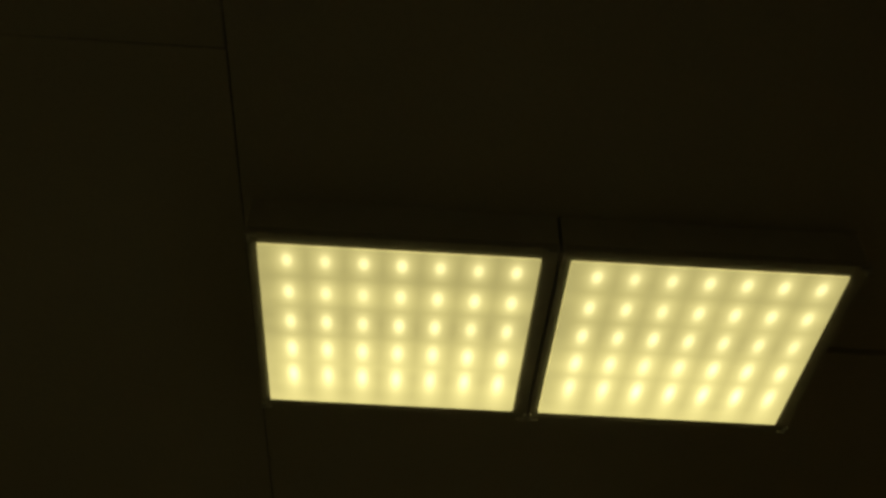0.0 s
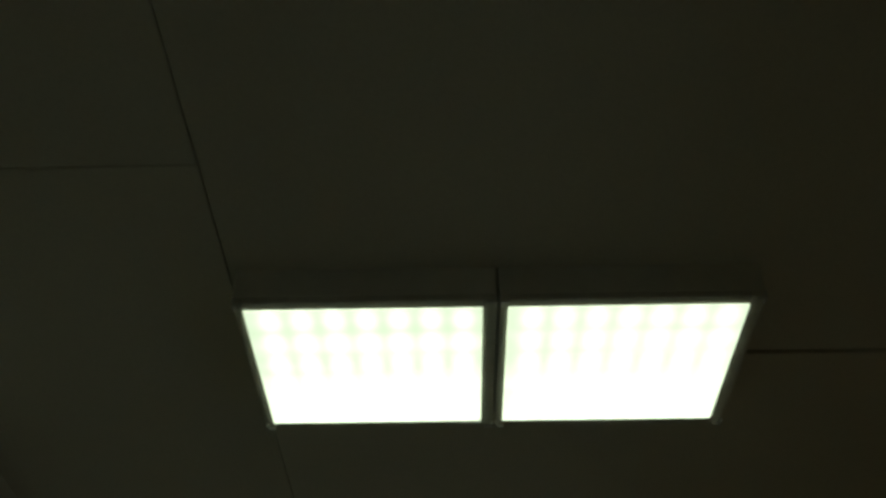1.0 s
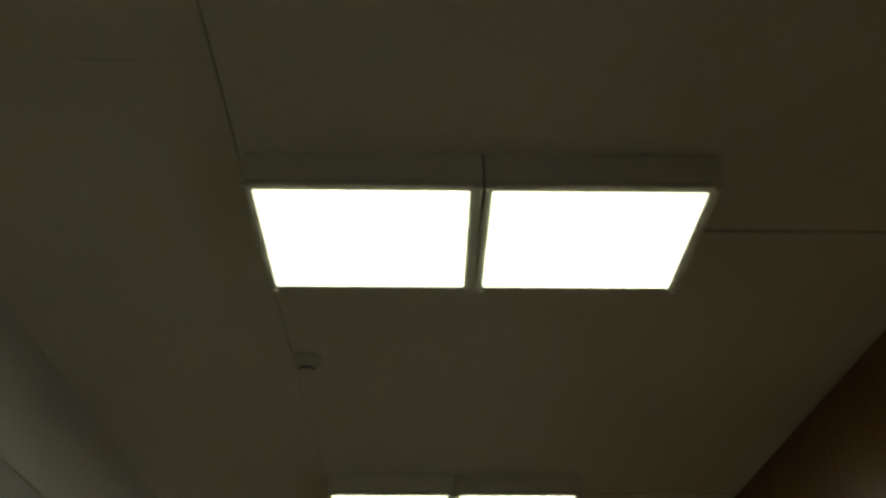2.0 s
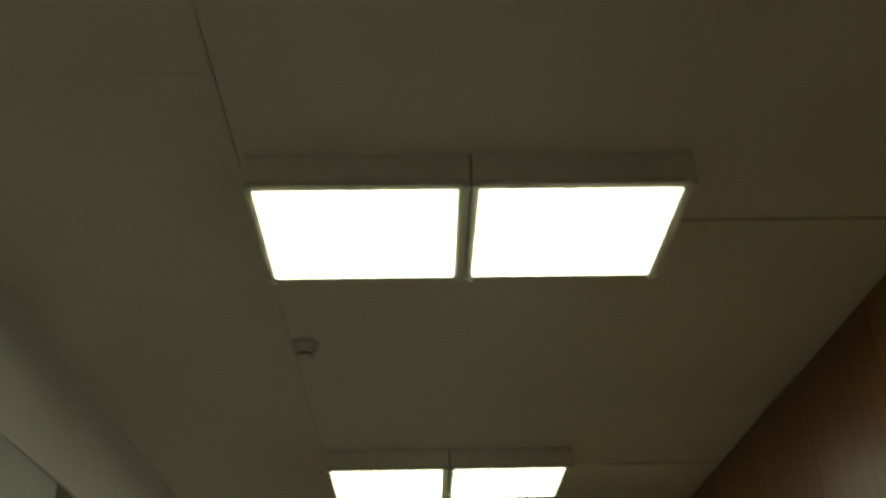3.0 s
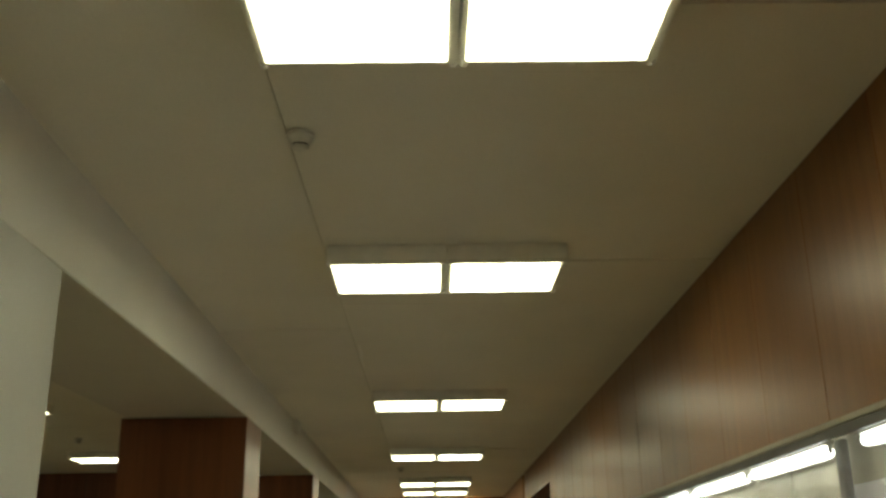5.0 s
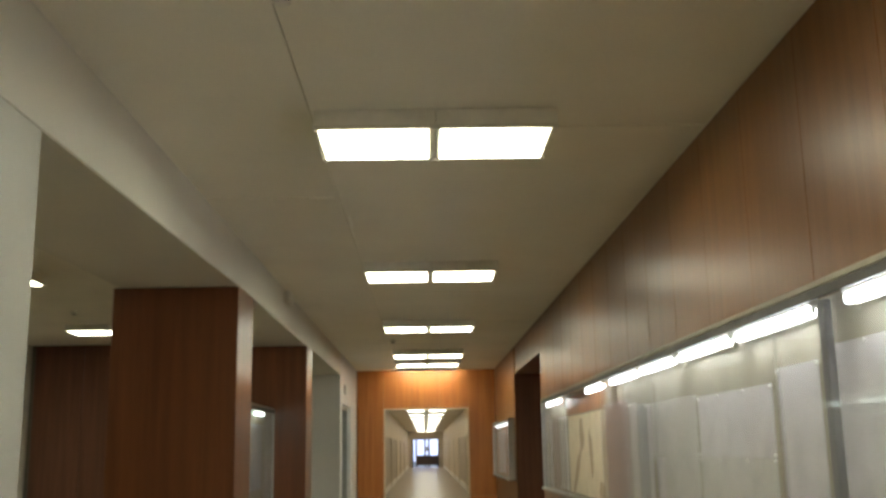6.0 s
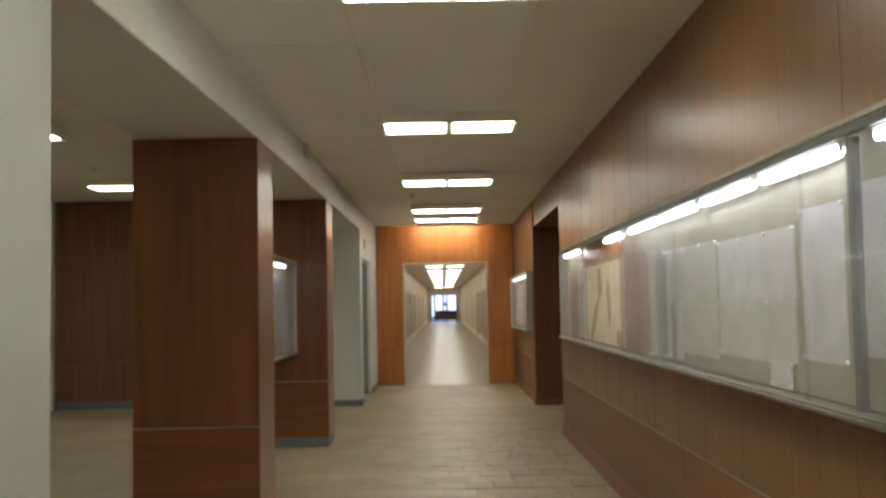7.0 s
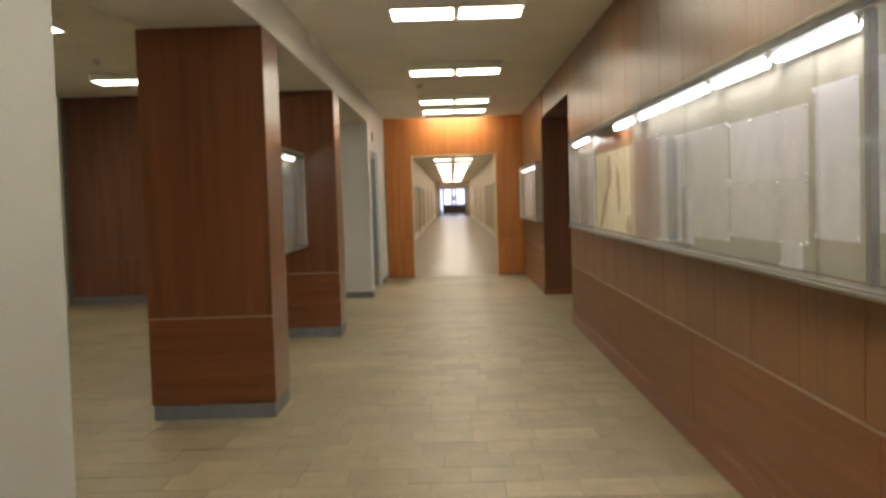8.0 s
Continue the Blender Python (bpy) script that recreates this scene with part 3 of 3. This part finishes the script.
# ---- small fixtures on ceiling and beam ----
def smoke_detector(x, y, top=CEIL):
    ob = thing("smoke_detector", (x, y, top), "round white smoke detector on the ceiling", "smoke detector", "smoke detectors")
    bm = bmesh.new()
    cyl(bm, (x, y, top), (x, y, top - 0.014), 0.052, 28)
    part("base", bm, PLASTIC, ob)
    bm = bmesh.new()
    cyl(bm, (x, y, top - 0.042), (x, y, top - 0.014), 0.036, 28, 0.046)
    part("body", bm, PLASTIC, ob)
    bm = bmesh.new()
    cyl(bm, (x, y, top - 0.05), (x, y, top - 0.042), 0.03, 24)
    part("vent_ring", bm, BLACK, ob, "dark vent slot ring")
    bm = bmesh.new()
    cyl(bm, (x, y, top - 0.058), (x, y, top - 0.05), 0.024, 24, 0.034)
    part("cap", bm, PLASTIC, ob)
    return ob


smoke_detector(-0.59, 4.61)
smoke_detector(-0.56, 16.1)
smoke_detector(-4.6, 13.99, HALL_CEIL)
scuff = thing("scuff_mark", (-0.625, 8.4, CEIL), "pale peeling streak on the ceiling paint", "mark")
for y0, y1, x in ((8.05, 8.42, -0.612), (8.36, 8.8, -0.628)):
    bx("flake", WHITE, scuff, x - 0.008, x + 0.008, y0, y1, CEIL - 0.003, CEIL - 0.0005, c=0.001)
spk = thing("junction_box", (LX, 11.3, 3.25), "small white box on the beam", "junction box")
bx("box", PLASTIC, spk, LX + 0.001, LX + 0.06, 11.2, 11.45, 3.19, 3.31, c=0.006)
bx("cover", PLASTIC, spk, LX + 0.061, LX + 0.068, 11.215, 11.435, 3.2, 3.3, c=0.003)


# ---- display cases ----
def tube_lamp(y0, y1, x, z, parent_group, lit=None):
    """A fluorescent batten: body, two end sockets, lit tube."""
    ob = thing("fluorescent_lamp", (x, (y0 + y1) / 2, z), "lit white fluorescent tube on a slim batten", "lamp", parent_group)
    bx("batten", WHITE, ob, x - 0.018, x + 0.018, y0 + 0.045, y1 - 0.045, z + 0.02, z + 0.045, c=0.003)
    for y in (y0 + 0.052, y1 - 0.052):
        bx("socket", PLASTIC, ob, x - 0.008, x + 0.008, y - 0.006, y + 0.006, z - 0.009, z + 0.0195, c=0.002)
    s = 1 if x > 0 else -1
    bx("reflector", WHITE, ob, *sorted((x + s * 0.023, x + s * 0.026)), y0 + 0.09, y1 - 0.05, z - 0.02, z + 0.0195, c=0.0005)
    bm = bmesh.new()
    cyl(bm, (x, y0 + 0.059, z), (x, y1 - 0.059, z), 0.017, 16)
    part("tube", bm, lit or TUBE_GLOW, ob, "glowing tube", True)
    return ob


def display_case(y0, y1, wall_x, front, z0, z1, posts, face, panes=(), label="long glazed wall display case with grey metal frame"):
    """A shallow glazed case on a wall. face: -1 when it looks towards -x, 1 towards +x."""
    s = face

    def span(a, b):
        return tuple(sorted((wall_x + s * a, wall_x + s * b)))

    d = abs(front - wall_x)
    ob = thing("display_case", (wall_x, (y0 + y1) / 2, z0), label, "display case", "glazed display cases")
    bx("back_panel", BOARD, ob, *span(0.002, 0.012), y0 + 0.01, y1 - 0.01, z0 + 0.01, z1 - 0.01, label="beige pinboard back")
    sill = bx("sill", ALU, ob, *span(0.002, d + 0.03), y0, y1, z0 - 0.02, z0, c=0.005, label="dull metal sill")
    bx("sill_lip", ALU, sill, *span(d + 0.004, d + 0.026), y0, y1, z0 + 0.001, z0 + 0.011, c=0.003)
    bx("top_rail", RAIL, ob, *span(0.002, d + 0.008), y0, y1, z1, z1 + 0.024, c=0.004)
    bx("front_rail", VALANCE, ob, *span(d - 0.008, d + 0.006), y0, y1, z1 - 0.036, z1 - 0.001, c=0.003, label="dark metal valance over the tubes")
    for y in (y0 + 0.009, y1 - 0.009):
        bx("end_panel", END_PAINT, ob, *span(0.013, d + 0.008), y - 0.008, y + 0.008, z0 + 0.001, z1 - 0.001, c=0.002)
    for y in posts:
        bx("post", POST, ob, *span(d - 0.05, d - 0.02), y - 0.028, y + 0.028, z0 + 0.012, z1 - 0.037, c=0.005, label="grey metal post")
    for k, (u, w) in enumerate(panes or ((y0 + 0.02, y1 - 0.02),)):
        off = 0.006 * (k % 2)
        g = bx("glass_pane", GLASS, ob, *span(d - 0.016 + off, d - 0.012 + off), u, w, z0 + 0.003, z1 - 0.037, label="clear sliding glass pane")
        g.visible_shadow = False
    return ob


RAIL = plain("dull_beige_metal", (0.4, 0.36, 0.29), 0.6, 0.2)
VALANCE = plain("dark_metal", (0.1, 0.095, 0.09), 0.45, 0.3)
END_PAINT = plain("pale_case_paint", (0.5, 0.48, 0.46), 0.5)
POST = plain("lilac_grey_metal", (0.16, 0.155, 0.175), 0.45, 0.3)
CASE_X = 1.262
Z0, Z1 = 1.258, 2.244
display_case(0.70, 12.92, RX, CASE_X, Z0, Z1, (4.74,), -1, ((0.72, 2.98), (2.95, 5.2), (5.17, 7.3), (7.27, 9.1), (11.1, 12.9)))
for a, b in ((0.866, 1.875), (1.926, 2.935), (3.591, 4.601), (4.793, 5.762), (5.772, 6.761), (6.801, 7.76), (7.77, 8.82), (9.042, 9.94), (11.515, 12.07), (12.121, 12.726)):
    tube_lamp(a, b, RX - 0.066, 2.18, "tubes of the display cases")

display_case(17.62, 21.3, RX, CASE_X, 1.2, 2.17, (), -1, ((17.64, 19.5), (19.47, 21.28)), label="short glazed wall display case near the end wall")
for a, b in ((17.8, 18.8), (18.9, 19.9), (20.0, 21.0)):
    tube_lamp(a, b, RX - 0.066, 2.105, "tubes of the display cases", FAINT_TUBE)

display_case(9.445, 13.145, -2.0, -1.88, 1.12, 2.19, (), 1, ((9.465, 11.3), (11.27, 13.125)), label="glazed display case hung between two columns")
bpy.data.objects["display_case.002"]["label"] = "glazed display case hung between two wood-clad columns"
struct("case_back", WOOD, [(-2.04, -2.001, 9.445, 13.145, 1.08, 2.24)], "veneered backboard between two columns", "panel", 0.003)
for a, b in ((9.6, 10.6), (10.8, 11.8), (12.0, 12.7)):
    tube_lamp(a, b, -1.93, 2.125, "tubes of the display cases", DIM_TUBE)


def sheet(y0, y1, z0, z1, material, label, x=RX - 0.014, face=-1, pins=True, name="notice_sheet"):
    """A sheet held by push pins in its corners and, when it is wide, along its top."""
    ob = thing(name, (x, (y0 + y1) / 2, (z0 + z1) / 2), label, "notice", "sheets in the display cases")
    bx("paper", material, ob, *sorted((x, x + face * 0.0012)), y0, y1, z0, z1, c=0.0004)
    if pins:
        for y in (y0 + 0.012, y1 - 0.012):
            for z in (z0 + 0.012, z1 - 0.012):
                bm = bmesh.new()
                cyl(bm, (x + face * 0.001, y, z), (x + face * 0.012, y, z), 0.009, 10)
                part("pin", bm, PIN, ob, "white push pin")
        if y1 - y0 > 0.9:
            for f in (0.33, 0.68):
                bm = bmesh.new()
                cyl(bm, (x + face * 0.001, y0 + f * (y1 - y0), z1 - 0.012), (x + face * 0.012, y0 + f * (y1 - y0), z1 - 0.012), 0.009, 10)
                part("pin", bm, PIN, ob, "white push pin")
    return ob


PIN = plain("white_pin", (0.85, 0.85, 0.83), 0.3)
LIL, GRY = "pinned pale lilac-grey drawing sheet behind glass", "pinned pale grey drawing sheet behind glass"
sheet(3.899, 4.875, 1.450, 2.058, PAPER_LILAC, LIL)
sheet(2.477, 3.741, 1.421, 2.007, PAPER_GREY, GRY)
sheet(1.002, 2.266, 1.421, 2.007, PAPER_GREY, GRY)
sheet(4.969, 5.404, 1.408, 2.017, PAPER_LILAC, LIL)
sheet(5.479, 6.615, 1.654, 1.964, PAPER_LILAC, LIL)
sheet(5.484, 6.618, 1.372, 1.652, PAPER_GREY, GRY)
sheet(5.542, 5.814, 1.266, 1.387, PAPER_LILAC, "small pale lilac sheet pinned under a larger one", x=RX - 0.019)
sheet(6.650, 7.720, 1.650, 1.980, PAPER_GREY, GRY)
sheet(6.650, 7.417, 1.340, 1.648, PAPER_GREY, GRY)
sheet(7.427, 7.629, 1.290, 1.645, PAPER_LILAC, LIL)
sheet(7.730, 7.851, 1.290, 1.982, PAPER_LILAC, "tall narrow white strip sheet behind glass")
sheet(7.866, 8.129, 1.280, 1.986, PAPER_BLUE, "tall narrow blue-grey strip sheet behind glass")
sheet(8.154, 8.386, 1.274, 2.007, PAPER_GREY, "tall narrow grey strip sheet behind glass")
sheet(8.416, 9.335, 1.272, 2.042, PAPER_ROSE, "tall dull rose-brown sheet behind glass")

# a tall cream picture with plain brown shapes
pic = sheet(9.345, 11.430, 1.278, 2.007, PAPER_CREAM, "large cream picture with plain brown vertical shapes", pins=False, name="picture")


def blob(y, z, wy, hz, mat, seed, lean=0.0):
    """A flat brown shape with an uneven outline on the picture."""
    bm = bmesh.new()
    ring0 = []
    for k in range(24):
        a = 2 * math.pi * k / 24
        r = 1 + 0.35 * noise.noise((math.cos(a) * 1.3, math.sin(a) * 1.3, seed))
        ring0.append(bm.verts.new((RX - 0.0156, y + wy * r * math.cos(a) + lean * hz * r * math.sin(a), z + hz * r * math.sin(a))))
    f = bm.faces.new(ring0)
    ext = bmesh.ops.extrude_face_region(bm, geom=[f])
    bmesh.ops.translate(bm, verts=[v for v in ext["geom"] if isinstance(v, bmesh.types.BMVert)], vec=(-0.0012, 0, 0))
    bmesh.ops.recalc_face_normals(bm, faces=bm.faces[:])
    part("shape", bm, mat, pic)


blob(10.60, 1.83, 0.13, 0.15, INK_BROWN, 1.0, 0.1)
blob(10.95, 1.47, 0.11, 0.22, INK_BROWN, 2.0, -1.2)
blob(10.11, 1.67, 0.10, 0.2, INK_BROWN, 3.0, 0.2)
blob(9.62, 1.345, 0.13, 0.08, INK_BROWN, 4.0)
sheet(9.324, 11.483, 2.021, 2.195, BOARD_WOOD, "orange-brown veneer header board in the case", pins=False, name="header_board")
sheet(11.535, 12.062, 1.285, 2.017, PAPER_GREY, "grey sheet behind glass")
sheet(12.115, 12.694, 1.285, 2.017, PAPER_ROSE, "tall dull rose-brown sheet behind glass")
sheet(12.716, 12.888, 1.280, 2.012, PAPER_LILAC, LIL)
for k, (a, b, mt) in enumerate(((17.7, 18.3, PAPER_LILAC), (18.35, 19.3, PAPER_ROSE), (19.35, 20.2, PAPER_LILAC), (20.25, 21.2, PAPER_GREY))):
    sheet(a, b, 1.25, 2.02, mt, "tall pinned sheet in the short case")
for k, (a, b, mt) in enumerate(((9.6, 10.4, PAPER_LILAC), (10.5, 11.3, PAPER_GREY), (11.35, 12.2, PAPER_LILAC), (12.25, 13.0, PAPER_BLUE))):
    sheet(a, b, 1.3, 2.02, mt, "pinned pale sheet in the hanging case", x=-1.986, face=1)


# ---- wall panels ----
def panel_mesh(name, axis, w, z0, z1, t, mat):
    """A veneer board. axis y: it lies along y and its face looks to -x; axis x: along x, looks to -y."""
    bm = bmesh.new()
    if axis == "y":
        cbox(bm, 0, t, -w / 2, w / 2, z0, z1, 0.0025)
    else:
        cbox(bm, -w / 2, w / 2, 0, t, z0, z1, 0.0035)
    return mesh_of(name, bm, mat)


PW = 0.682
up = panel_mesh("upper_panel", "y", PW - 0.0035, 0.745, CEIL - 0.003, 0.028, WOOD_WALL)
low = panel_mesh("lower_panel", "y", 4 * PW - 0.004, 0.152, 0.732, 0.028, WOOD_WALL_H)
over = panel_mesh("over_panel", "y", PW - 0.005, NIC_Z, CEIL - 0.003, 0.028, WOOD_WALL)
panel_rng = random.Random(11)
first_y = 4.975 - 16 * PW
for k in range(46):
    a = first_y + k * PW
    b, mid = a + PW, a + PW / 2
    if b > END_Y or a < BACK:
        continue
    if a < NIC0 < b:
        continue
    if b < NIC0 or a > NIC1 - 0.3:
        if a > NIC1 - 0.3 and a < NIC1:
            continue
        board = piece("panel", up, wr, (RX, mid, 0))
        board.rotation_euler = (0, 0, panel_rng.uniform(-0.0015, 0.0015))
    else:
        piece("panel", over, wr, (RX, mid, 0))
def odd_panel(y0, y1, parts):
    for z0, z1 in parts:
        bx("panel", WOOD_WALL, wr, RX, RX + 0.028, y0, y1, z0, z1, c=0.0035)
ys = [first_y + k * PW for k in range(46)]
in0 = max(y for y in ys if y < NIC0)
odd_panel(in0 + 0.003, NIC0, ((0.745, CEIL - 0.003),))
odd_panel(NIC0 + 0.002, in0 + PW - 0.003, ((NIC_Z, CEIL - 0.003),))
after = min(y for y in ys if y > NIC1)
odd_panel(NIC1, after - 0.003, ((0.745, CEIL - 0.003),))
last = max(y for y in ys if y < END_Y)
odd_panel(last + 0.003, END_Y - 0.002, ((0.745, CEIL - 0.003),))
for k in range(7):
    a = 7.58 + (k - 5) * 4 * PW
    if a > BACK and a + 4 * PW < NIC0:
        piece("panel", low, wr, (RX, a + 2 * PW, 0))
bx("panel", WOOD_WALL_H, wr, RX, RX + 0.028, 7.58 + 2 * 4 * PW + 0.002, NIC0, 0.152, 0.732, c=0.0035)
for a, b in ((NIC1, 19.0), (19.005, 20.45), (20.455, END_Y - 0.002)):
    bx("panel", WOOD_WALL_H, wr, RX, RX + 0.028, a, b, 0.152, 0.732, c=0.0035)
struct("dado_strip", TRIM, [(RX + 0.002, RX + 0.02, BACK, NIC0 - 0.02, 0.7335, 0.7435), (RX + 0.002, RX + 0.02, NIC1 + 0.02, END_Y - 0.02, 0.7335, 0.7435)], "thin pale metal strip between wall panels", "trim")
struct("baseboard_right", BASE_RED, [(RX - 0.014, RX + 0.029, BACK, NIC0, 0, 0.148), (RX - 0.014, RX + 0.029, NIC1 + 0.01, END_Y - 0.02, 0, 0.148)], "projecting red-brown skirting under the wall panels", "baseboard", 0.005)

# end wall boards
for x0, x1 in ((LX + 0.014, OPEN_L), (OPEN_R, RX - 0.002)):
    bx("panel", WOOD_ORANGE, wall_end, x0, x1 - 0.003, END_Y, END_Y + 0.028, 0.775, CEIL - 0.003, c=0.003)
    bx("panel", WOOD_ORANGE, wall_end, x0, x1 - 0.003, END_Y, END_Y + 0.028, 0.02, 0.768, c=0.003)
wo = (OPEN_R - OPEN_L) / 3
for k in range(3):
    bx("panel", WOOD_ORANGE, wall_end, OPEN_L + k * wo + 0.001, OPEN_L + (k + 1) * wo - 0.003, END_Y, END_Y + 0.028, OPEN_Z, CEIL - 0.003, c=0.003)
struct("opening_trim", CREAM_PAINT, [(OPEN_L, OPEN_L + 0.025, END_Y - 0.002, END_Y + 0.23, 0, OPEN_Z), (OPEN_R - 0.025, OPEN_R, END_Y - 0.002, END_Y + 0.23, 0, OPEN_Z),
                                          (OPEN_L + 0.026, OPEN_R - 0.026, END_Y - 0.002, END_Y + 0.23, OPEN_Z - 0.025, OPEN_Z)], "pale painted lining of the opening", "trim")

# hall end wall boards
HW = 0.82
hup = panel_mesh("hall_panel", "x", HW - 0.006, 0.80, HALL_CEIL - 0.003, 0.02, WOOD_DARK)
hlow = panel_mesh("hall_panel", "x", HW - 0.006, 0.14, 0.785, 0.02, WOOD_DARK)
for k in range(5):
    x = HALL_L + 0.06 + HW * (k + 0.5)
    piece("panel", hup, hall_wall, (x, HALL_Y, 0))
    piece("panel", hlow, hall_wall, (x, HALL_Y, 0))
struct("baseboard_hall", PLINTH, [(HALL_L + 0.05, -2.76, HALL_Y + 0.004, HALL_Y + 0.02, 0, 0.13)], "grey skirting of the hall", "baseboard")

# ---- floor slabs ----
TY, GAP = 0.311, 0.0048
tile_rng = random.Random(5)


def slab_mesh(w, d, material):
    bm = bmesh.new()
    cbox(bm, -w / 2 + GAP / 2, w / 2 - GAP / 2, -d / 2 + GAP / 2, d / 2 - GAP / 2, -0.012, 0.0, 0.0014)
    return mesh_of("slab", bm, material)


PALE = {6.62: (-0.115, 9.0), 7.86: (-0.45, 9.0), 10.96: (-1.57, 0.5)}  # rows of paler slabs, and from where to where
slabs = {}
far_bm = bmesh.new()
count = 0
y = 7.86 - 46 * TY
while y < END_Y - 0.01:
    y0, d = max(y, BACK), TY if y + TY < END_Y else END_Y - y - 0.004
    module = tile_rng.choice((0.42, 0.42, 0.36, 0.30))
    x = -0.45 - 20 * module - (0 if abs(y - 7.86) < 0.01 else tile_rng.random() * module)
    span_pale = next((v for k, v in PALE.items() if y - 0.02 <= k < y + TY - 0.02), None)
    while x < 3.0:
        w = module * (1.0 if span_pale else tile_rng.choice((1.0, 1.0, 1.0, 0.7, 0.85)))
        a, b = max(x, HALL_L), min(x + w, 3.0)
        x += w
        if b - a < 0.08 or y + TY < BACK + 0.05:
            continue
        drop = -0.0025 * tile_rng.random()
        mid = ((a + b) / 2, y + d / 2, drop)
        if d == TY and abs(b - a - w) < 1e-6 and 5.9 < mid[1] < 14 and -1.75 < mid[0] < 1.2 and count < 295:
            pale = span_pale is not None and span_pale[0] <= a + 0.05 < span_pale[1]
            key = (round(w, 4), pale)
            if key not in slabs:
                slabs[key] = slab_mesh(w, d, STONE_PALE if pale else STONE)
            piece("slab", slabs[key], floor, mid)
            count += 1
        else:
            cbox(far_bm, a + GAP / 2, b - GAP / 2, y0 + GAP / 2, y + d - GAP / 2, -0.012, drop, 0.0)
    y += TY
slab_rest = part("slabs", far_bm, STONE_FAR, floor)
tagged(slab_rest, "further beige limestone slabs", kind="stuff")
